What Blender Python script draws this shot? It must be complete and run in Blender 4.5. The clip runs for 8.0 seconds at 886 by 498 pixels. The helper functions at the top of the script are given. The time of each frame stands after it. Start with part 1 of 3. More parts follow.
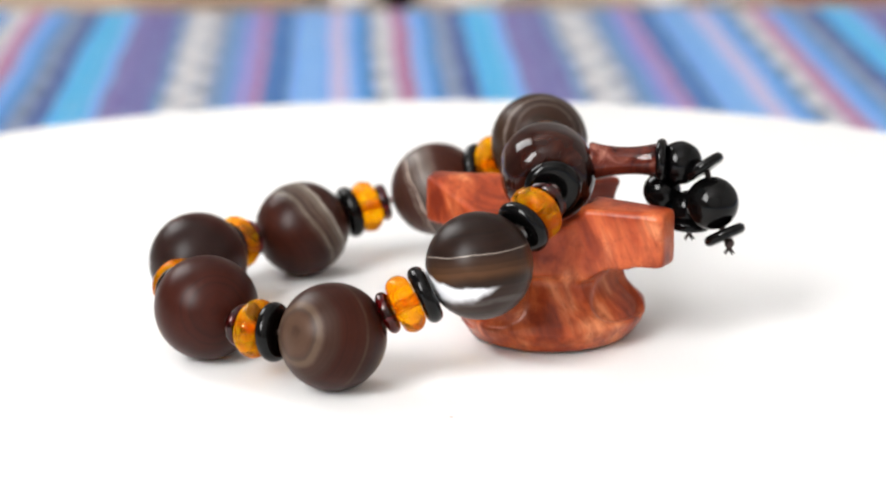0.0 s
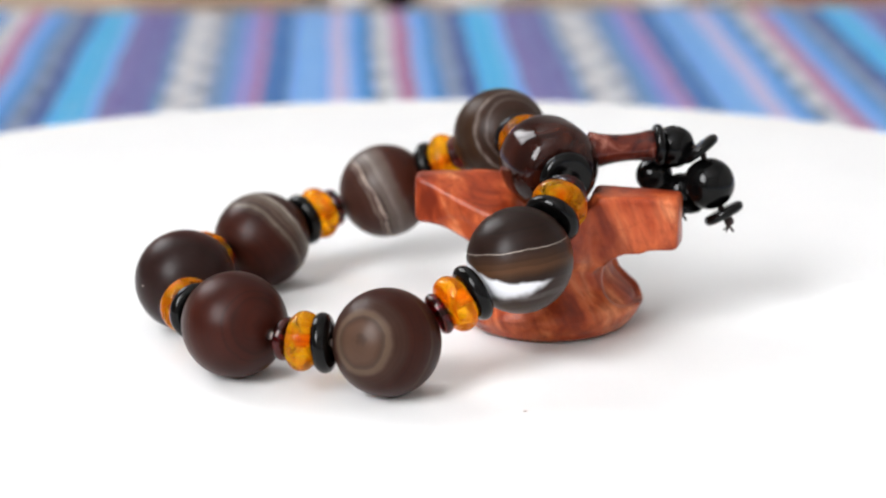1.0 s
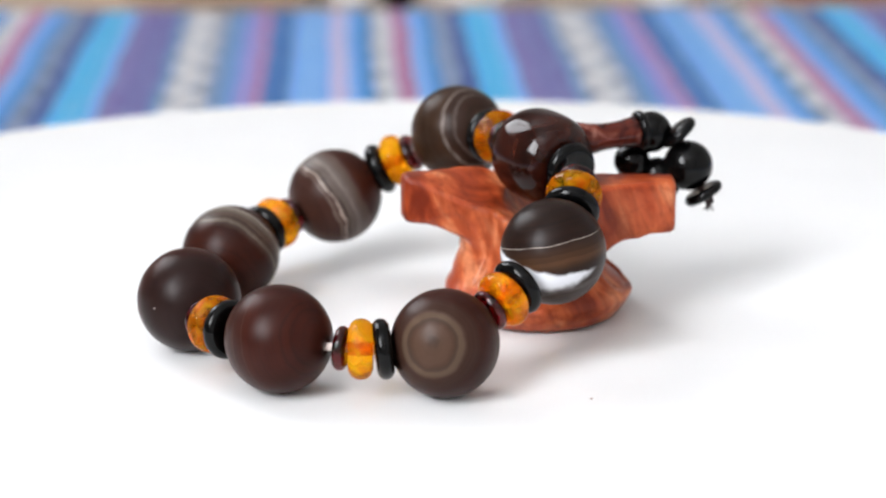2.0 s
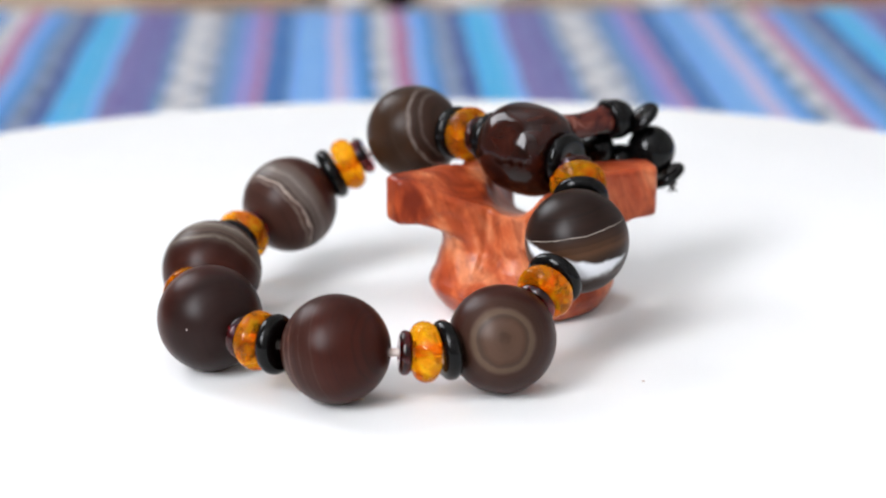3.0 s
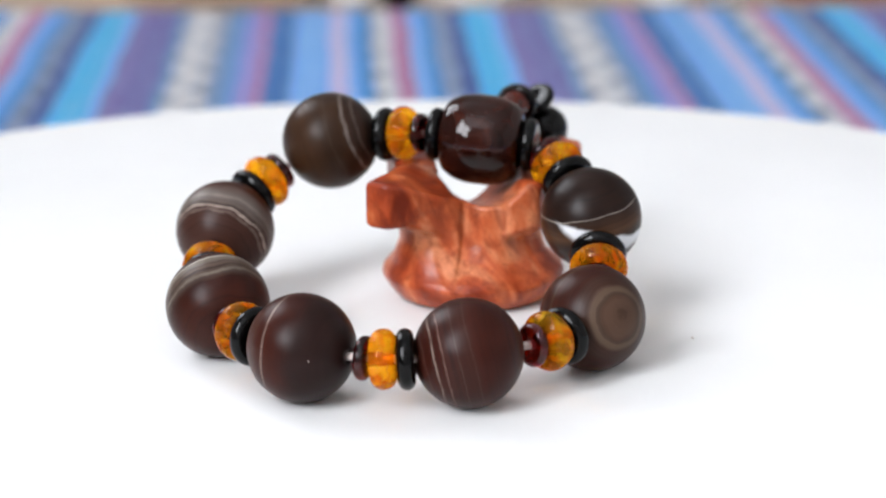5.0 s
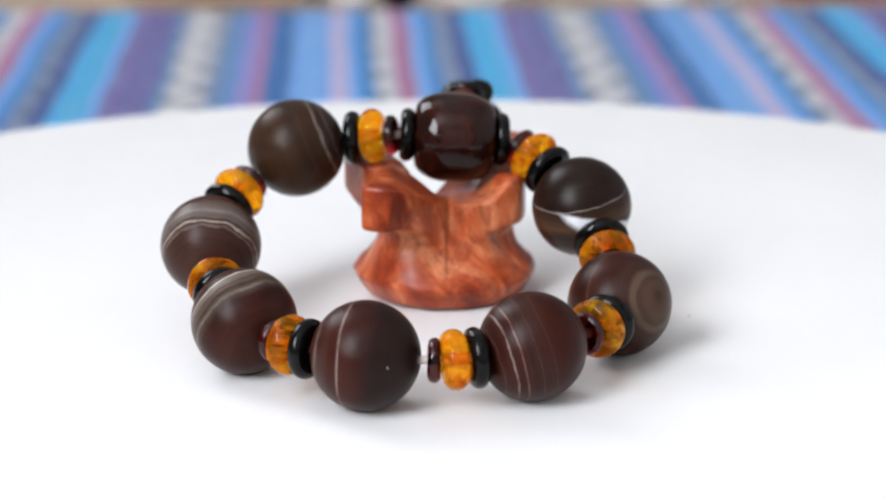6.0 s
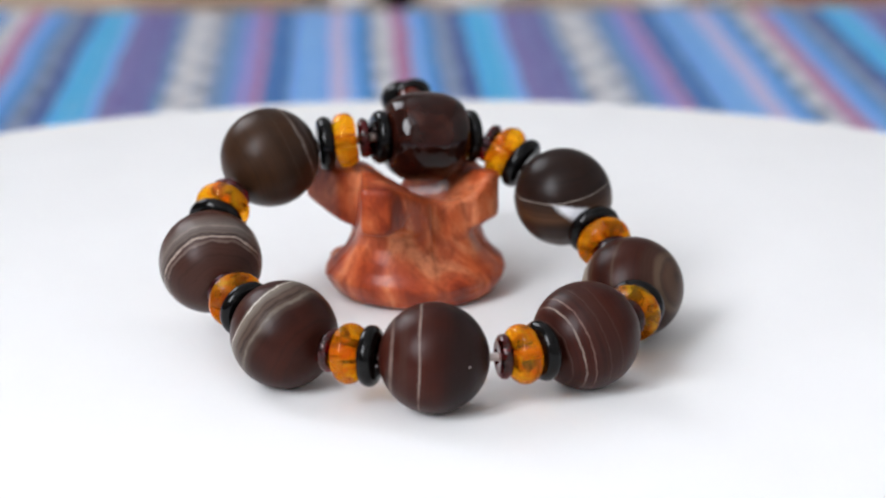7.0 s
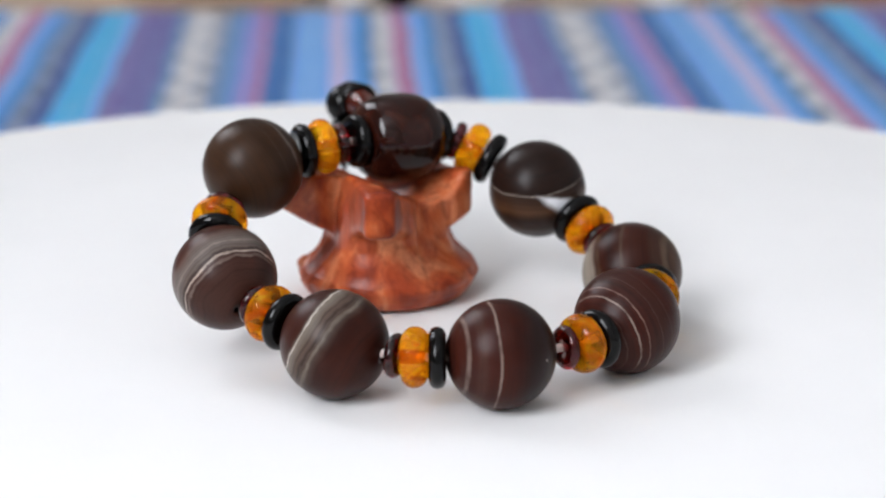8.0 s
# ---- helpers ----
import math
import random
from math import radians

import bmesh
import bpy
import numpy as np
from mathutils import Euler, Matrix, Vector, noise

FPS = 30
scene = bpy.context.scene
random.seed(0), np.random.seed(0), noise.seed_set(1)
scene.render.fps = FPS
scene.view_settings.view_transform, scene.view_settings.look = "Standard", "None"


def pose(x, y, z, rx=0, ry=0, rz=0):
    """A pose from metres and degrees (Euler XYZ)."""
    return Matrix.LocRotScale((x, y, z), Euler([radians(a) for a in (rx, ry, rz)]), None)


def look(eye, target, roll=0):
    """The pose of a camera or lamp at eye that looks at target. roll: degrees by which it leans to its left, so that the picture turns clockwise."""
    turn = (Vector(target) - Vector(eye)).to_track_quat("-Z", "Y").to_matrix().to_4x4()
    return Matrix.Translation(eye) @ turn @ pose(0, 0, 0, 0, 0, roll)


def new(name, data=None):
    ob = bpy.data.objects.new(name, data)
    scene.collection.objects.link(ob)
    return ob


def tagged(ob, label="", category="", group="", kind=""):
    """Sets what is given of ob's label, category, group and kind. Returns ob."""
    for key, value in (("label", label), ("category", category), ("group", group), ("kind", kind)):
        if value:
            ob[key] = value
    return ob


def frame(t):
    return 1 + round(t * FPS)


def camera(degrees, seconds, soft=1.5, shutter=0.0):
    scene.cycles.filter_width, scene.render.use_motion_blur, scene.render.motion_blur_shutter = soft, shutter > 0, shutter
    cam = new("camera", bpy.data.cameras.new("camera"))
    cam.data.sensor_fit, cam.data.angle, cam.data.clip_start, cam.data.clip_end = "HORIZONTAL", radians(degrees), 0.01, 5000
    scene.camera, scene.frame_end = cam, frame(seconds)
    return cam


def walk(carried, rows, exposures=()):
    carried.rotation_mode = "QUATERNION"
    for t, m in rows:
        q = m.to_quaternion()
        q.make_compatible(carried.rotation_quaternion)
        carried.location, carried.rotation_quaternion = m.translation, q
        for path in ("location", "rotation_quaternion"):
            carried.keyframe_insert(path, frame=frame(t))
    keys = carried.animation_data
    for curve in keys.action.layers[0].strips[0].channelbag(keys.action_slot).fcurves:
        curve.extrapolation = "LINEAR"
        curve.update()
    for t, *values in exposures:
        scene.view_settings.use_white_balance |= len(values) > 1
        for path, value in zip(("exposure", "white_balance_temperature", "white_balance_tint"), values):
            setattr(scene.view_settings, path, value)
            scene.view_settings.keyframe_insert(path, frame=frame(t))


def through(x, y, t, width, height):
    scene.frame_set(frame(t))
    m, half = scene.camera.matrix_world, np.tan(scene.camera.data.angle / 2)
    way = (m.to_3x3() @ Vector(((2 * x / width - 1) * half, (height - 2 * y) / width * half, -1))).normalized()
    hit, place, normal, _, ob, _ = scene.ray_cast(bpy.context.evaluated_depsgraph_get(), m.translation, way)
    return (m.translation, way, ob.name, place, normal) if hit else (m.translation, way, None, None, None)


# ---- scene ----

# ---- camera ----
EYE = (0.0, -0.4338, 0.1462)
PITCH, YAW = math.radians(16.741), math.radians(0.358)
AIM = Vector((math.sin(YAW) * math.cos(PITCH), math.cos(YAW) * math.cos(PITCH), -math.sin(PITCH)))
cam = camera(21.93, 8.0, soft=2.1)
cam.data.dof.use_dof = True
cam.data.dof.focus_distance = 0.425
cam.data.dof.aperture_fstop = 13.0
VIEW = look(EYE, Vector(EYE) + AIM, -0.279)
walk(cam, [(0.0, VIEW), (8.0, VIEW)],
     exposures=[(0.0, 0.08, 6600, 11), (0.8, -0.03, 6450, 11), (1.6, -0.06, 6320, 11), (4.5, -0.10, 6180, 11), (6.3, -0.24, 6170, 12), (8.0, -0.35, 6180, 12)])

# ---- light: an interior by day, one wide window ----
world = bpy.data.worlds.new("sky")
scene.world = world
world.use_nodes = True
sky = world.node_tree.nodes.new("ShaderNodeTexSky")
sky.sky_type, sky.sun_disc = "NISHITA", False
sky.sun_elevation, sky.sun_rotation = math.radians(35), math.radians(200)
world.node_tree.links.new(sky.outputs["Color"], world.node_tree.nodes["Background"].inputs["Color"])
world.node_tree.nodes["Background"].inputs["Strength"].default_value = 0.1

ROOM_X0, ROOM_X1, ROOM_Y0, ROOM_Y1, ROOM_Z0, ROOM_Z1 = -1.3, 2.6, -3.6, 4.0, -0.78, 2.7
WIN_Y0, WIN_Y1, WIN_Z0, WIN_Z1 = -2.6, -0.9, 0.75, 2.5     # the near window, west
SIDE_Y0, SIDE_Y1 = 0.7, 2.2       # a second window in the same wall


def window_lamp(name, at, aim, w, h, watts, colour):
    lamp = bpy.data.lights.new(name, "AREA")
    lamp.shape, lamp.size, lamp.size_y, lamp.energy, lamp.color = "RECTANGLE", w, h, watts, colour
    ob = new(name, lamp)
    ob.matrix_world = look(at, aim)
    return ob


WIN_YM, WIN_ZM, SIDE_YM = (WIN_Y0 + WIN_Y1) / 2, (WIN_Z0 + WIN_Z1) / 2, (SIDE_Y0 + SIDE_Y1) / 2
window_lamp("window_daylight", (ROOM_X0 - 0.04, WIN_YM, WIN_ZM), (0.5, WIN_YM, WIN_ZM), WIN_Y1 - WIN_Y0, WIN_Z1 - WIN_Z0, 218, (0.97, 0.975, 0.97))
window_lamp("side_window_daylight", (ROOM_X0 - 0.04, SIDE_YM, WIN_ZM), (0.5, SIDE_YM, WIN_ZM), SIDE_Y1 - SIDE_Y0, WIN_Z1 - WIN_Z0, 74, (0.97, 0.975, 0.97))

# turn of the turntable, in degrees, at each half second
TURN = [(0.5 * i, 14.855 * 0.5 * i + 0.0759 * (0.5 * i) ** 2 - 0.00941 * (0.5 * i) ** 3) for i in range(17)]


# ---- materials ----
class Mat:
    """A node material with short-hand."""

    def __init__(self, name, rough=0.5, metal=0.0):
        self.m = bpy.data.materials.new(name)
        self.m.use_nodes = True
        self.t = self.m.node_tree
        self.b = self.t.nodes["Principled BSDF"]
        self.b.inputs["Roughness"].default_value = rough
        self.b.inputs["Metallic"].default_value = metal

    def node(self, kind, **values):
        n = self.t.nodes.new(kind)
        for k, v in values.items():
            k = k.replace("_", " ")
            n.inputs[k].default_value = v
        return n

    def link(self, a, b):
        self.t.links.new(a, b)

    def coords(self, scale=(1, 1, 1), turn=(0, 0, 0), shift=(0, 0, 0)):
        tc = self.t.nodes.new("ShaderNodeTexCoord")
        mp = self.t.nodes.new("ShaderNodeMapping")
        mp.inputs["Scale"].default_value, mp.inputs["Rotation"].default_value, mp.inputs["Location"].default_value = scale, turn, shift
        self.link(tc.outputs["Object"], mp.inputs["Vector"])
        return mp.outputs["Vector"]

    def noise(self, vec, scale, detail=4.0, rough=0.55, distort=0.0):
        n = self.node("ShaderNodeTexNoise", Scale=scale, Detail=detail, Roughness=rough, Distortion=distort)
        self.link(vec, n.inputs["Vector"])
        return n.outputs["Fac"]

    def ramp(self, fac, stops, mode="LINEAR"):
        r = self.t.nodes.new("ShaderNodeValToRGB")
        e = r.color_ramp.elements
        r.color_ramp.interpolation = mode
        while len(e) < len(stops):
            e.new(0.5)
        for el, (at, c) in zip(e, stops):
            el.position, el.color = at, (*c, 1)
        self.link(fac, r.inputs["Fac"])
        return r.outputs["Color"]

    def math(self, op, a, b=0.0, c=0.0):
        n = self.t.nodes.new("ShaderNodeMath")
        n.operation = op
        for i, v in enumerate((a, b, c)):
            if isinstance(v, (int, float)):
                n.inputs[i].default_value = v
            else:
                self.link(v, n.inputs[i])
        return n.outputs[0]

    def mix(self, fac, a, b, mode="MIX"):
        n = self.t.nodes.new("ShaderNodeMix")
        n.data_type, n.blend_type = "RGBA", mode
        for sock, v in ((n.inputs[0], fac), (n.inputs[6], a), (n.inputs[7], b)):
            if isinstance(v, (int, float)):
                sock.default_value = v
            elif isinstance(v, tuple):
                sock.default_value = (*v, 1)
            else:
                self.link(v, sock)
        return n.outputs[2]

    def bump(self, height, strength, distance):
        n = self.node("ShaderNodeBump", Strength=strength, Distance=distance)
        self.link(height, n.inputs["Height"])
        self.link(n.outputs["Normal"], self.b.inputs["Normal"])

    def colour(self, c):
        if isinstance(c, tuple):
            self.b.inputs["Base Color"].default_value = (*c, 1)
        else:
            self.link(c, self.b.inputs["Base Color"])

    def rough(self, c):
        self.link(c, self.b.inputs["Roughness"])

    def put(self, **values):
        for k, v in values.items():
            self.b.inputs[k.replace("_", " ")].default_value = v


def plain(name, c, rough=0.5, spread=0.08, scale=30.0, bump=0.1, dist=0.0005):
    k = Mat(name, rough)
    v = k.coords()
    f = k.noise(v, scale)
    lo, hi = tuple(x * (1 - spread) for x in c), tuple(min(1, x * (1 + spread)) for x in c)
    k.colour(k.ramp(f, [(0.3, lo), (0.7, hi)]))
    k.rough(k.math("MULTIPLY_ADD", k.noise(v, scale * 0.3), 0.15, rough - 0.07))
    k.bump(k.noise(v, scale * 8), bump, dist)
    return k.m


PLASTER = plain("plaster", (0.62, 0.62, 0.62), 0.85, 0.04, 6)
WALLPAPER = plain("grey_wall_paint", (0.46, 0.455, 0.45), 0.85, 0.06, 5)
FLOORBOARD = plain("oak_floor", (0.32, 0.21, 0.12), 0.5, 0.25, 9)
TABLE_WOOD = plain("beech_table", (0.42, 0.31, 0.22), 0.45, 0.2, 14)
TERRACOTTA = plain("red_brown_wood", (0.30, 0.13, 0.09), 0.5, 0.2, 30)
FRAME_PAINT = plain("window_paint", (0.78, 0.78, 0.76), 0.4, 0.03, 20)

def white_plastic():
    k = Mat("white_gloss", 0.32)
    v = k.coords()
    f = k.noise(v, 14)
    k.colour(k.ramp(f, [(0.3, (0.78, 0.78, 0.775)), (0.7, (0.815, 0.815, 0.81))]))
    k.rough(k.math("MULTIPLY_ADD", k.noise(v, 60), 0.14, 0.36))
    k.bump(k.noise(v, 300), 0.03, 0.0003)
    return k.m


WHITE = white_plastic()


def agate(name, dark, mid, normal, freq, zones=(), lines=(), warp=0.3, rough=0.35, extra=None):
    """Satin agate in layers across normal, heights in millimetres. zones: (from, to, colour, strength, softness); lines: (height, half width, colour, strength)."""
    k = Mat(name, rough)
    v = k.coords((1000, 1000, 1000))

    def height(n):
        dot = k.t.nodes.new("ShaderNodeVectorMath")
        dot.operation = "DOT_PRODUCT"
        k.link(v, dot.inputs[0])
        dot.inputs[1].default_value = Vector(n).normalized()
        return dot.outputs["Value"]

    def step(x, at, soft):
        mr = k.t.nodes.new("ShaderNodeMapRange")
        mr.interpolation_type = "SMOOTHSTEP"
        k.link(x, mr.inputs["Value"])
        mr.inputs["From Min"].default_value, mr.inputs["From Max"].default_value = at - soft, at + soft
        return mr.outputs["Result"]

    w = k.math("ADD", k.math("MULTIPLY", k.math("SUBTRACT", k.noise(v, 0.16, 2.0), 0.5), 3.2 * warp),
               k.math("MULTIPLY", k.math("SUBTRACT", k.noise(v, 1.1, 4.0, 0.65), 0.5), 0.9 * warp))
    h = k.math("ADD", height(normal), w)
    broad = k.node("ShaderNodeTexNoise", Scale=freq, Detail=3.0, Roughness=0.6)
    broad.noise_dimensions = "1D"
    k.link(h, broad.inputs["W"])
    c = k.ramp(broad.outputs["Fac"], [(0.32, dark), (0.66, mid)])
    cloud = k.noise(v, 0.14, 2.0)
    c = k.mix(k.ramp(cloud, [(0.4, (0, 0, 0)), (0.7, (0.5, 0.5, 0.5))]), c, tuple(x * 1.3 for x in mid))
    c = k.mix(1.0, c, (1.17, 0.63, 0.46), "MULTIPLY")
    for lo, hi, col, power, soft in zones:
        f = k.math("MULTIPLY", k.math("MULTIPLY", step(h, lo, soft), k.math("SUBTRACT", 1.0, step(h, hi, soft))), power)
        c = k.mix(f, c, col)
    fine = k.node("ShaderNodeTexNoise", Scale=freq * 9, Detail=2.0)
    fine.noise_dimensions = "1D"
    k.link(h, fine.inputs["W"])
    c = k.mix(k.ramp(fine.outputs["Fac"], [(0.45, (0, 0, 0)), (0.75, (0.45, 0.45, 0.45))]), c, tuple(x * 0.55 for x in dark))
    breaks = k.ramp(k.noise(v, 0.35, 2.0), [(0.30, (0.35, 0.35, 0.35)), (0.55, (1, 1, 1))])
    for at, wid, col, power in lines:
        f = k.math("SUBTRACT", 1.0, step(k.math("ABSOLUTE", k.math("SUBTRACT", h, at)), wid, wid * 0.6))
        c = k.mix(k.math("MULTIPLY", k.math("MULTIPLY", f, power), breaks), c, col)
    if extra:
        c = extra(k, c, height, step, w)
    k.colour(c)
    k.rough(k.math("MULTIPLY_ADD", k.noise(v, 0.4), 0.12, rough - 0.06))
    k.put(Specular_IOR_Level=0.14)
    k.bump(k.noise(v, 9.0, 2.0), 0.05, 0.0002)
    return k.m


def white_wedge(k, c, height, step, w):
    """The white band of the dark bead, which tapers between two layers."""
    top = k.math("ADD", height((-0.039, -0.212, 0.976)), k.math("MULTIPLY", w, 2.2))
    low = k.math("ADD", height((-0.48, -0.523, 0.704)), k.math("MULTIPLY", w, 2.2))
    f = k.math("MULTIPLY", k.math("SUBTRACT", 1.0, step(top, 0.5, 0.4)), step(low, 2.6, 0.8))
    deep = step(top, -3.5, 3.2)
    return k.mix(f, c, k.mix(deep, (0.20, 0.195, 0.195), (0.74, 0.75, 0.78)))


DK, MD = (0.017, 0.0070, 0.0055), (0.032, 0.0135, 0.0100)
GREY, LINE = (0.18, 0.155, 0.125), (0.24, 0.185, 0.155)
AGATE = {
    "A": agate("agate_fine_line", (0.020, 0.0075, 0.0060), (0.033, 0.0125, 0.0095), (0.287, 0.958, 0.03), 0.16, [(-12, -2.5, (0.012, 0.0068, 0.0062), 0.8, 2.0)],
               [(2.3, 0.16, LINE, 0.85), (7.4, 0.28, LINE, 0.5), (5.2, 0.8, (0.05, 0.022, 0.016), 0.5)]),
    "B": agate("agate_grey_bands", DK, MD, (0.72, 0.51, 0.46), 0.18, [(-1.2, 3.7, GREY, 0.30, 1.2), (2.4, 4.2, GREY, 0.62, 0.7), (4.6, 9, (0.035, 0.011, 0.008), 0.7, 0.4)],
               [(3.9, 0.16, (0.50, 0.45, 0.40), 0.9), (0.7, 0.22, (0.018, 0.010, 0.007), 0.8), (-0.4, 0.3, GREY, 0.6), (2.0, 0.2, (0.03, 0.018, 0.012), 0.6)], 0.7),
    "C": agate("agate_pale_bands", DK, (0.040, 0.018, 0.013), (0.92, 0.0, 0.39), 0.2, [(-3.4, 1.5, (0.19, 0.165, 0.145), 0.55, 1.8), (-10, -4.2, (0.050, 0.026, 0.020), 0.5, 0.6)],
               [(-3.6, 0.2, (0.38, 0.31, 0.26), 0.9), (-3.0, 0.2, (0.02, 0.010, 0.008), 0.8), (-4.6, 0.25, (0.16, 0.12, 0.10), 0.7), (-0.9, 0.25, (0.22, 0.18, 0.16), 0.6)], 0.7),
    "D": agate("agate_thin_lines", (0.018, 0.0068, 0.0055), (0.031, 0.0115, 0.0088), (0.289, -0.93, 0.229), 0.2, [(-4.2, 1.0, (0.042, 0.015, 0.011), 0.5, 0.8)],
               [(-5.9, 0.12, LINE, 0.9), (-4.4, 0.10, (0.18, 0.11, 0.09), 0.8), (-3.0, 0.3, (0.014, 0.006, 0.005), 0.6), (-1.8, 0.08, (0.10, 0.06, 0.05), 0.6), (0.8, 0.1, (0.08, 0.045, 0.035), 0.5), (-7.8, 0.1, (0.1, 0.06, 0.05), 0.5)], 0.35),
    "E": agate("agate_white_band", (0.0075, 0.0066, 0.0068), (0.0135, 0.0115, 0.0110), (-0.125, 0.183, 0.975), 0.13, [(-1.0, 3.05, (0.030, 0.016, 0.011), 0.8, 0.15), (-1.6, 1.2, (0.085, 0.038, 0.017), 0.75, 1.3), (-12, -2.5, (0.036, 0.021, 0.016), 0.9, 1.0)],
               [(3.05, 0.07, (0.42, 0.36, 0.31), 0.9), (-6.0, 0.5, (0.10, 0.085, 0.08), 0.6)], 0.32, 0.33, white_wedge),
    "F": agate("agate_eye", DK, (0.030, 0.013, 0.0095), (-0.68, -0.67, 0.28), 0.17, [(7.9, 9.1, (0.110, 0.074, 0.050), 0.75, 0.4), (9.2, 12, (0.072, 0.040, 0.026), 0.9, 0.2), (6.0, 8.0, (0.040, 0.020, 0.014), 0.7, 0.6), (-12, -5.2, (0.30, 0.26, 0.21), 0.8, 0.9)],
               [(1.0, 0.3, (0.07, 0.045, 0.03), 0.6), (-1.5, 0.2, (0.012, 0.006, 0.005), 0.7), (-4.0, 0.4, (0.075, 0.048, 0.03), 0.6)], 0.25),
    "G": agate("agate_olive", (0.020, 0.0165, 0.0110), (0.033, 0.0275, 0.0185), (-0.118, 0.922, -0.369), 0.15, [(-12, -6.2, (0.026, 0.013, 0.010), 0.7, 0.4)],
               [(-5.8, 0.26, (0.19, 0.155, 0.135), 0.75), (-7.6, 0.2, (0.13, 0.10, 0.085), 0.5), (-2.5, 0.15, (0.06, 0.038, 0.026), 0.4)], 0.45),
}
AGATE_LABEL = {"A": "satin brown agate bead with one fine pale line", "B": "satin brown agate bead with grey bands", "C": "satin brown agate bead with pale curved bands",
               "D": "satin brown agate bead with thin pale lines", "E": "dark agate bead with a white band", "F": "brown agate bead with an eye of rings",
               "G": "olive-brown agate bead with a pale arc"}


def gloss_black():
    k = Mat("black_onyx", 0.1)
    k.put(Specular_IOR_Level=0.20)
    v = k.coords((1000, 1000, 1000))
    k.colour(k.ramp(k.noise(v, 0.5), [(0.3, (0.001, 0.001, 0.001)), (0.7, (0.003, 0.0028, 0.0028))]))
    k.rough(k.math("MULTIPLY_ADD", k.noise(v, 1.2), 0.14, 0.05))
    k.bump(k.noise(v, 2.5), 0.05, 0.0003)
    return k.m


BLACK = gloss_black()


def clear(name, colour, rough, ior, deep, through=1.0):
    k = Mat(name, rough)
    v = k.coords((1000, 1000, 1000))
    k.colour(k.ramp(k.noise(v, 0.45, 3.0, 0.6, 0.6), [(0.35, deep), (0.65, colour)]))
    k.put(Transmission_Weight=through, IOR=ior)
    k.bump(k.noise(v, 0.5, 1.0), 0.08, 0.0006)
    return k


def amber():
    """Clear resin with a cloudy, light-scattering body; its mottled colour imitates light refracted inside it."""
    k = clear("amber", (1.0, 0.50, 0.003), 0.0, 1.18, (1.0, 0.36, 0.001))
    k.put(Coat_Weight=0.2, Coat_Roughness=0.03)
    info = k.t.nodes.new("ShaderNodeObjectInfo")
    shift = k.t.nodes.new("ShaderNodeVectorMath")
    shift.operation = "ADD"
    k.link(k.coords((1000, 1000, 1000)), shift.inputs[0])
    k.link(k.math("MULTIPLY", info.outputs["Random"], 60.0), shift.inputs[1])
    v = shift.outputs["Vector"]
    # yellow patches on deeper orange: focused light put into the body colour
    c = k.ramp(k.noise(v, 0.26, 2.0, 0.5, 0.8), [(0.34, (1.0, 0.20, 0.001)), (0.50, (1.0, 0.34, 0.002)), (0.68, (1.0, 0.58, 0.006))])
    body = k.node("ShaderNodeMixShader", Fac=0.5)
    for i, kind in enumerate(("ShaderNodeBsdfDiffuse", "ShaderNodeBsdfTranslucent")):
        n = k.t.nodes.new(kind)
        k.link(c, n.inputs["Color"])
        k.link(n.outputs[0], body.inputs[i + 1])
    mix = k.t.nodes.new("ShaderNodeMixShader")
    k.link(k.ramp(k.noise(v, 0.3, 2.0, 0.5, 0.8), [(0.40, (0.16, 0.16, 0.16)), (0.66, (0.46, 0.46, 0.46))]), mix.inputs[0])
    k.link(k.b.outputs[0], mix.inputs[1])
    k.link(body.outputs[0], mix.inputs[2])
    k.link(mix.outputs[0], k.t.nodes["Material Output"].inputs["Surface"])
    return k.m


AMBER = amber()
RED = clear("dark_red_glass", (0.13, 0.003, 0.004), 0.05, 1.42, (0.06, 0.001, 0.002)).m
CORD = plain("elastic", (0.6, 0.5, 0.46), 0.4, 0.05, 900)
DARKCORD = plain("waxed_cord", (0.022, 0.009, 0.007), 0.7, 0.3, 900, 0.4, 0.0003)


def polished_stone(name, dark, mid, pale, scale):
    k = Mat(name, 0.08)
    v = k.coords((1000, 1000, 1000))
    f = k.noise(v, scale, 4.0, 0.55, 0.8)
    k.colour(k.ramp(f, [(0.34, dark), (0.58, mid), (0.82, pale)]))
    k.rough(k.math("MULTIPLY_ADD", k.noise(v, 0.9), 0.1, 0.05))
    k.put(Specular_IOR_Level=0.28)
    k.bump(k.noise(v, 0.35, 1.0), 0.08, 0.0006)
    return k.m


BARREL_STONE = polished_stone("red_brown_agate", (0.006, 0.0015, 0.001), (0.022, 0.0045, 0.0025), (0.060, 0.014, 0.006), 0.16)
TUBE_STONE = polished_stone("red_agate", (0.022, 0.004, 0.003), (0.10, 0.017, 0.009), (0.34, 0.14, 0.10), 0.22)


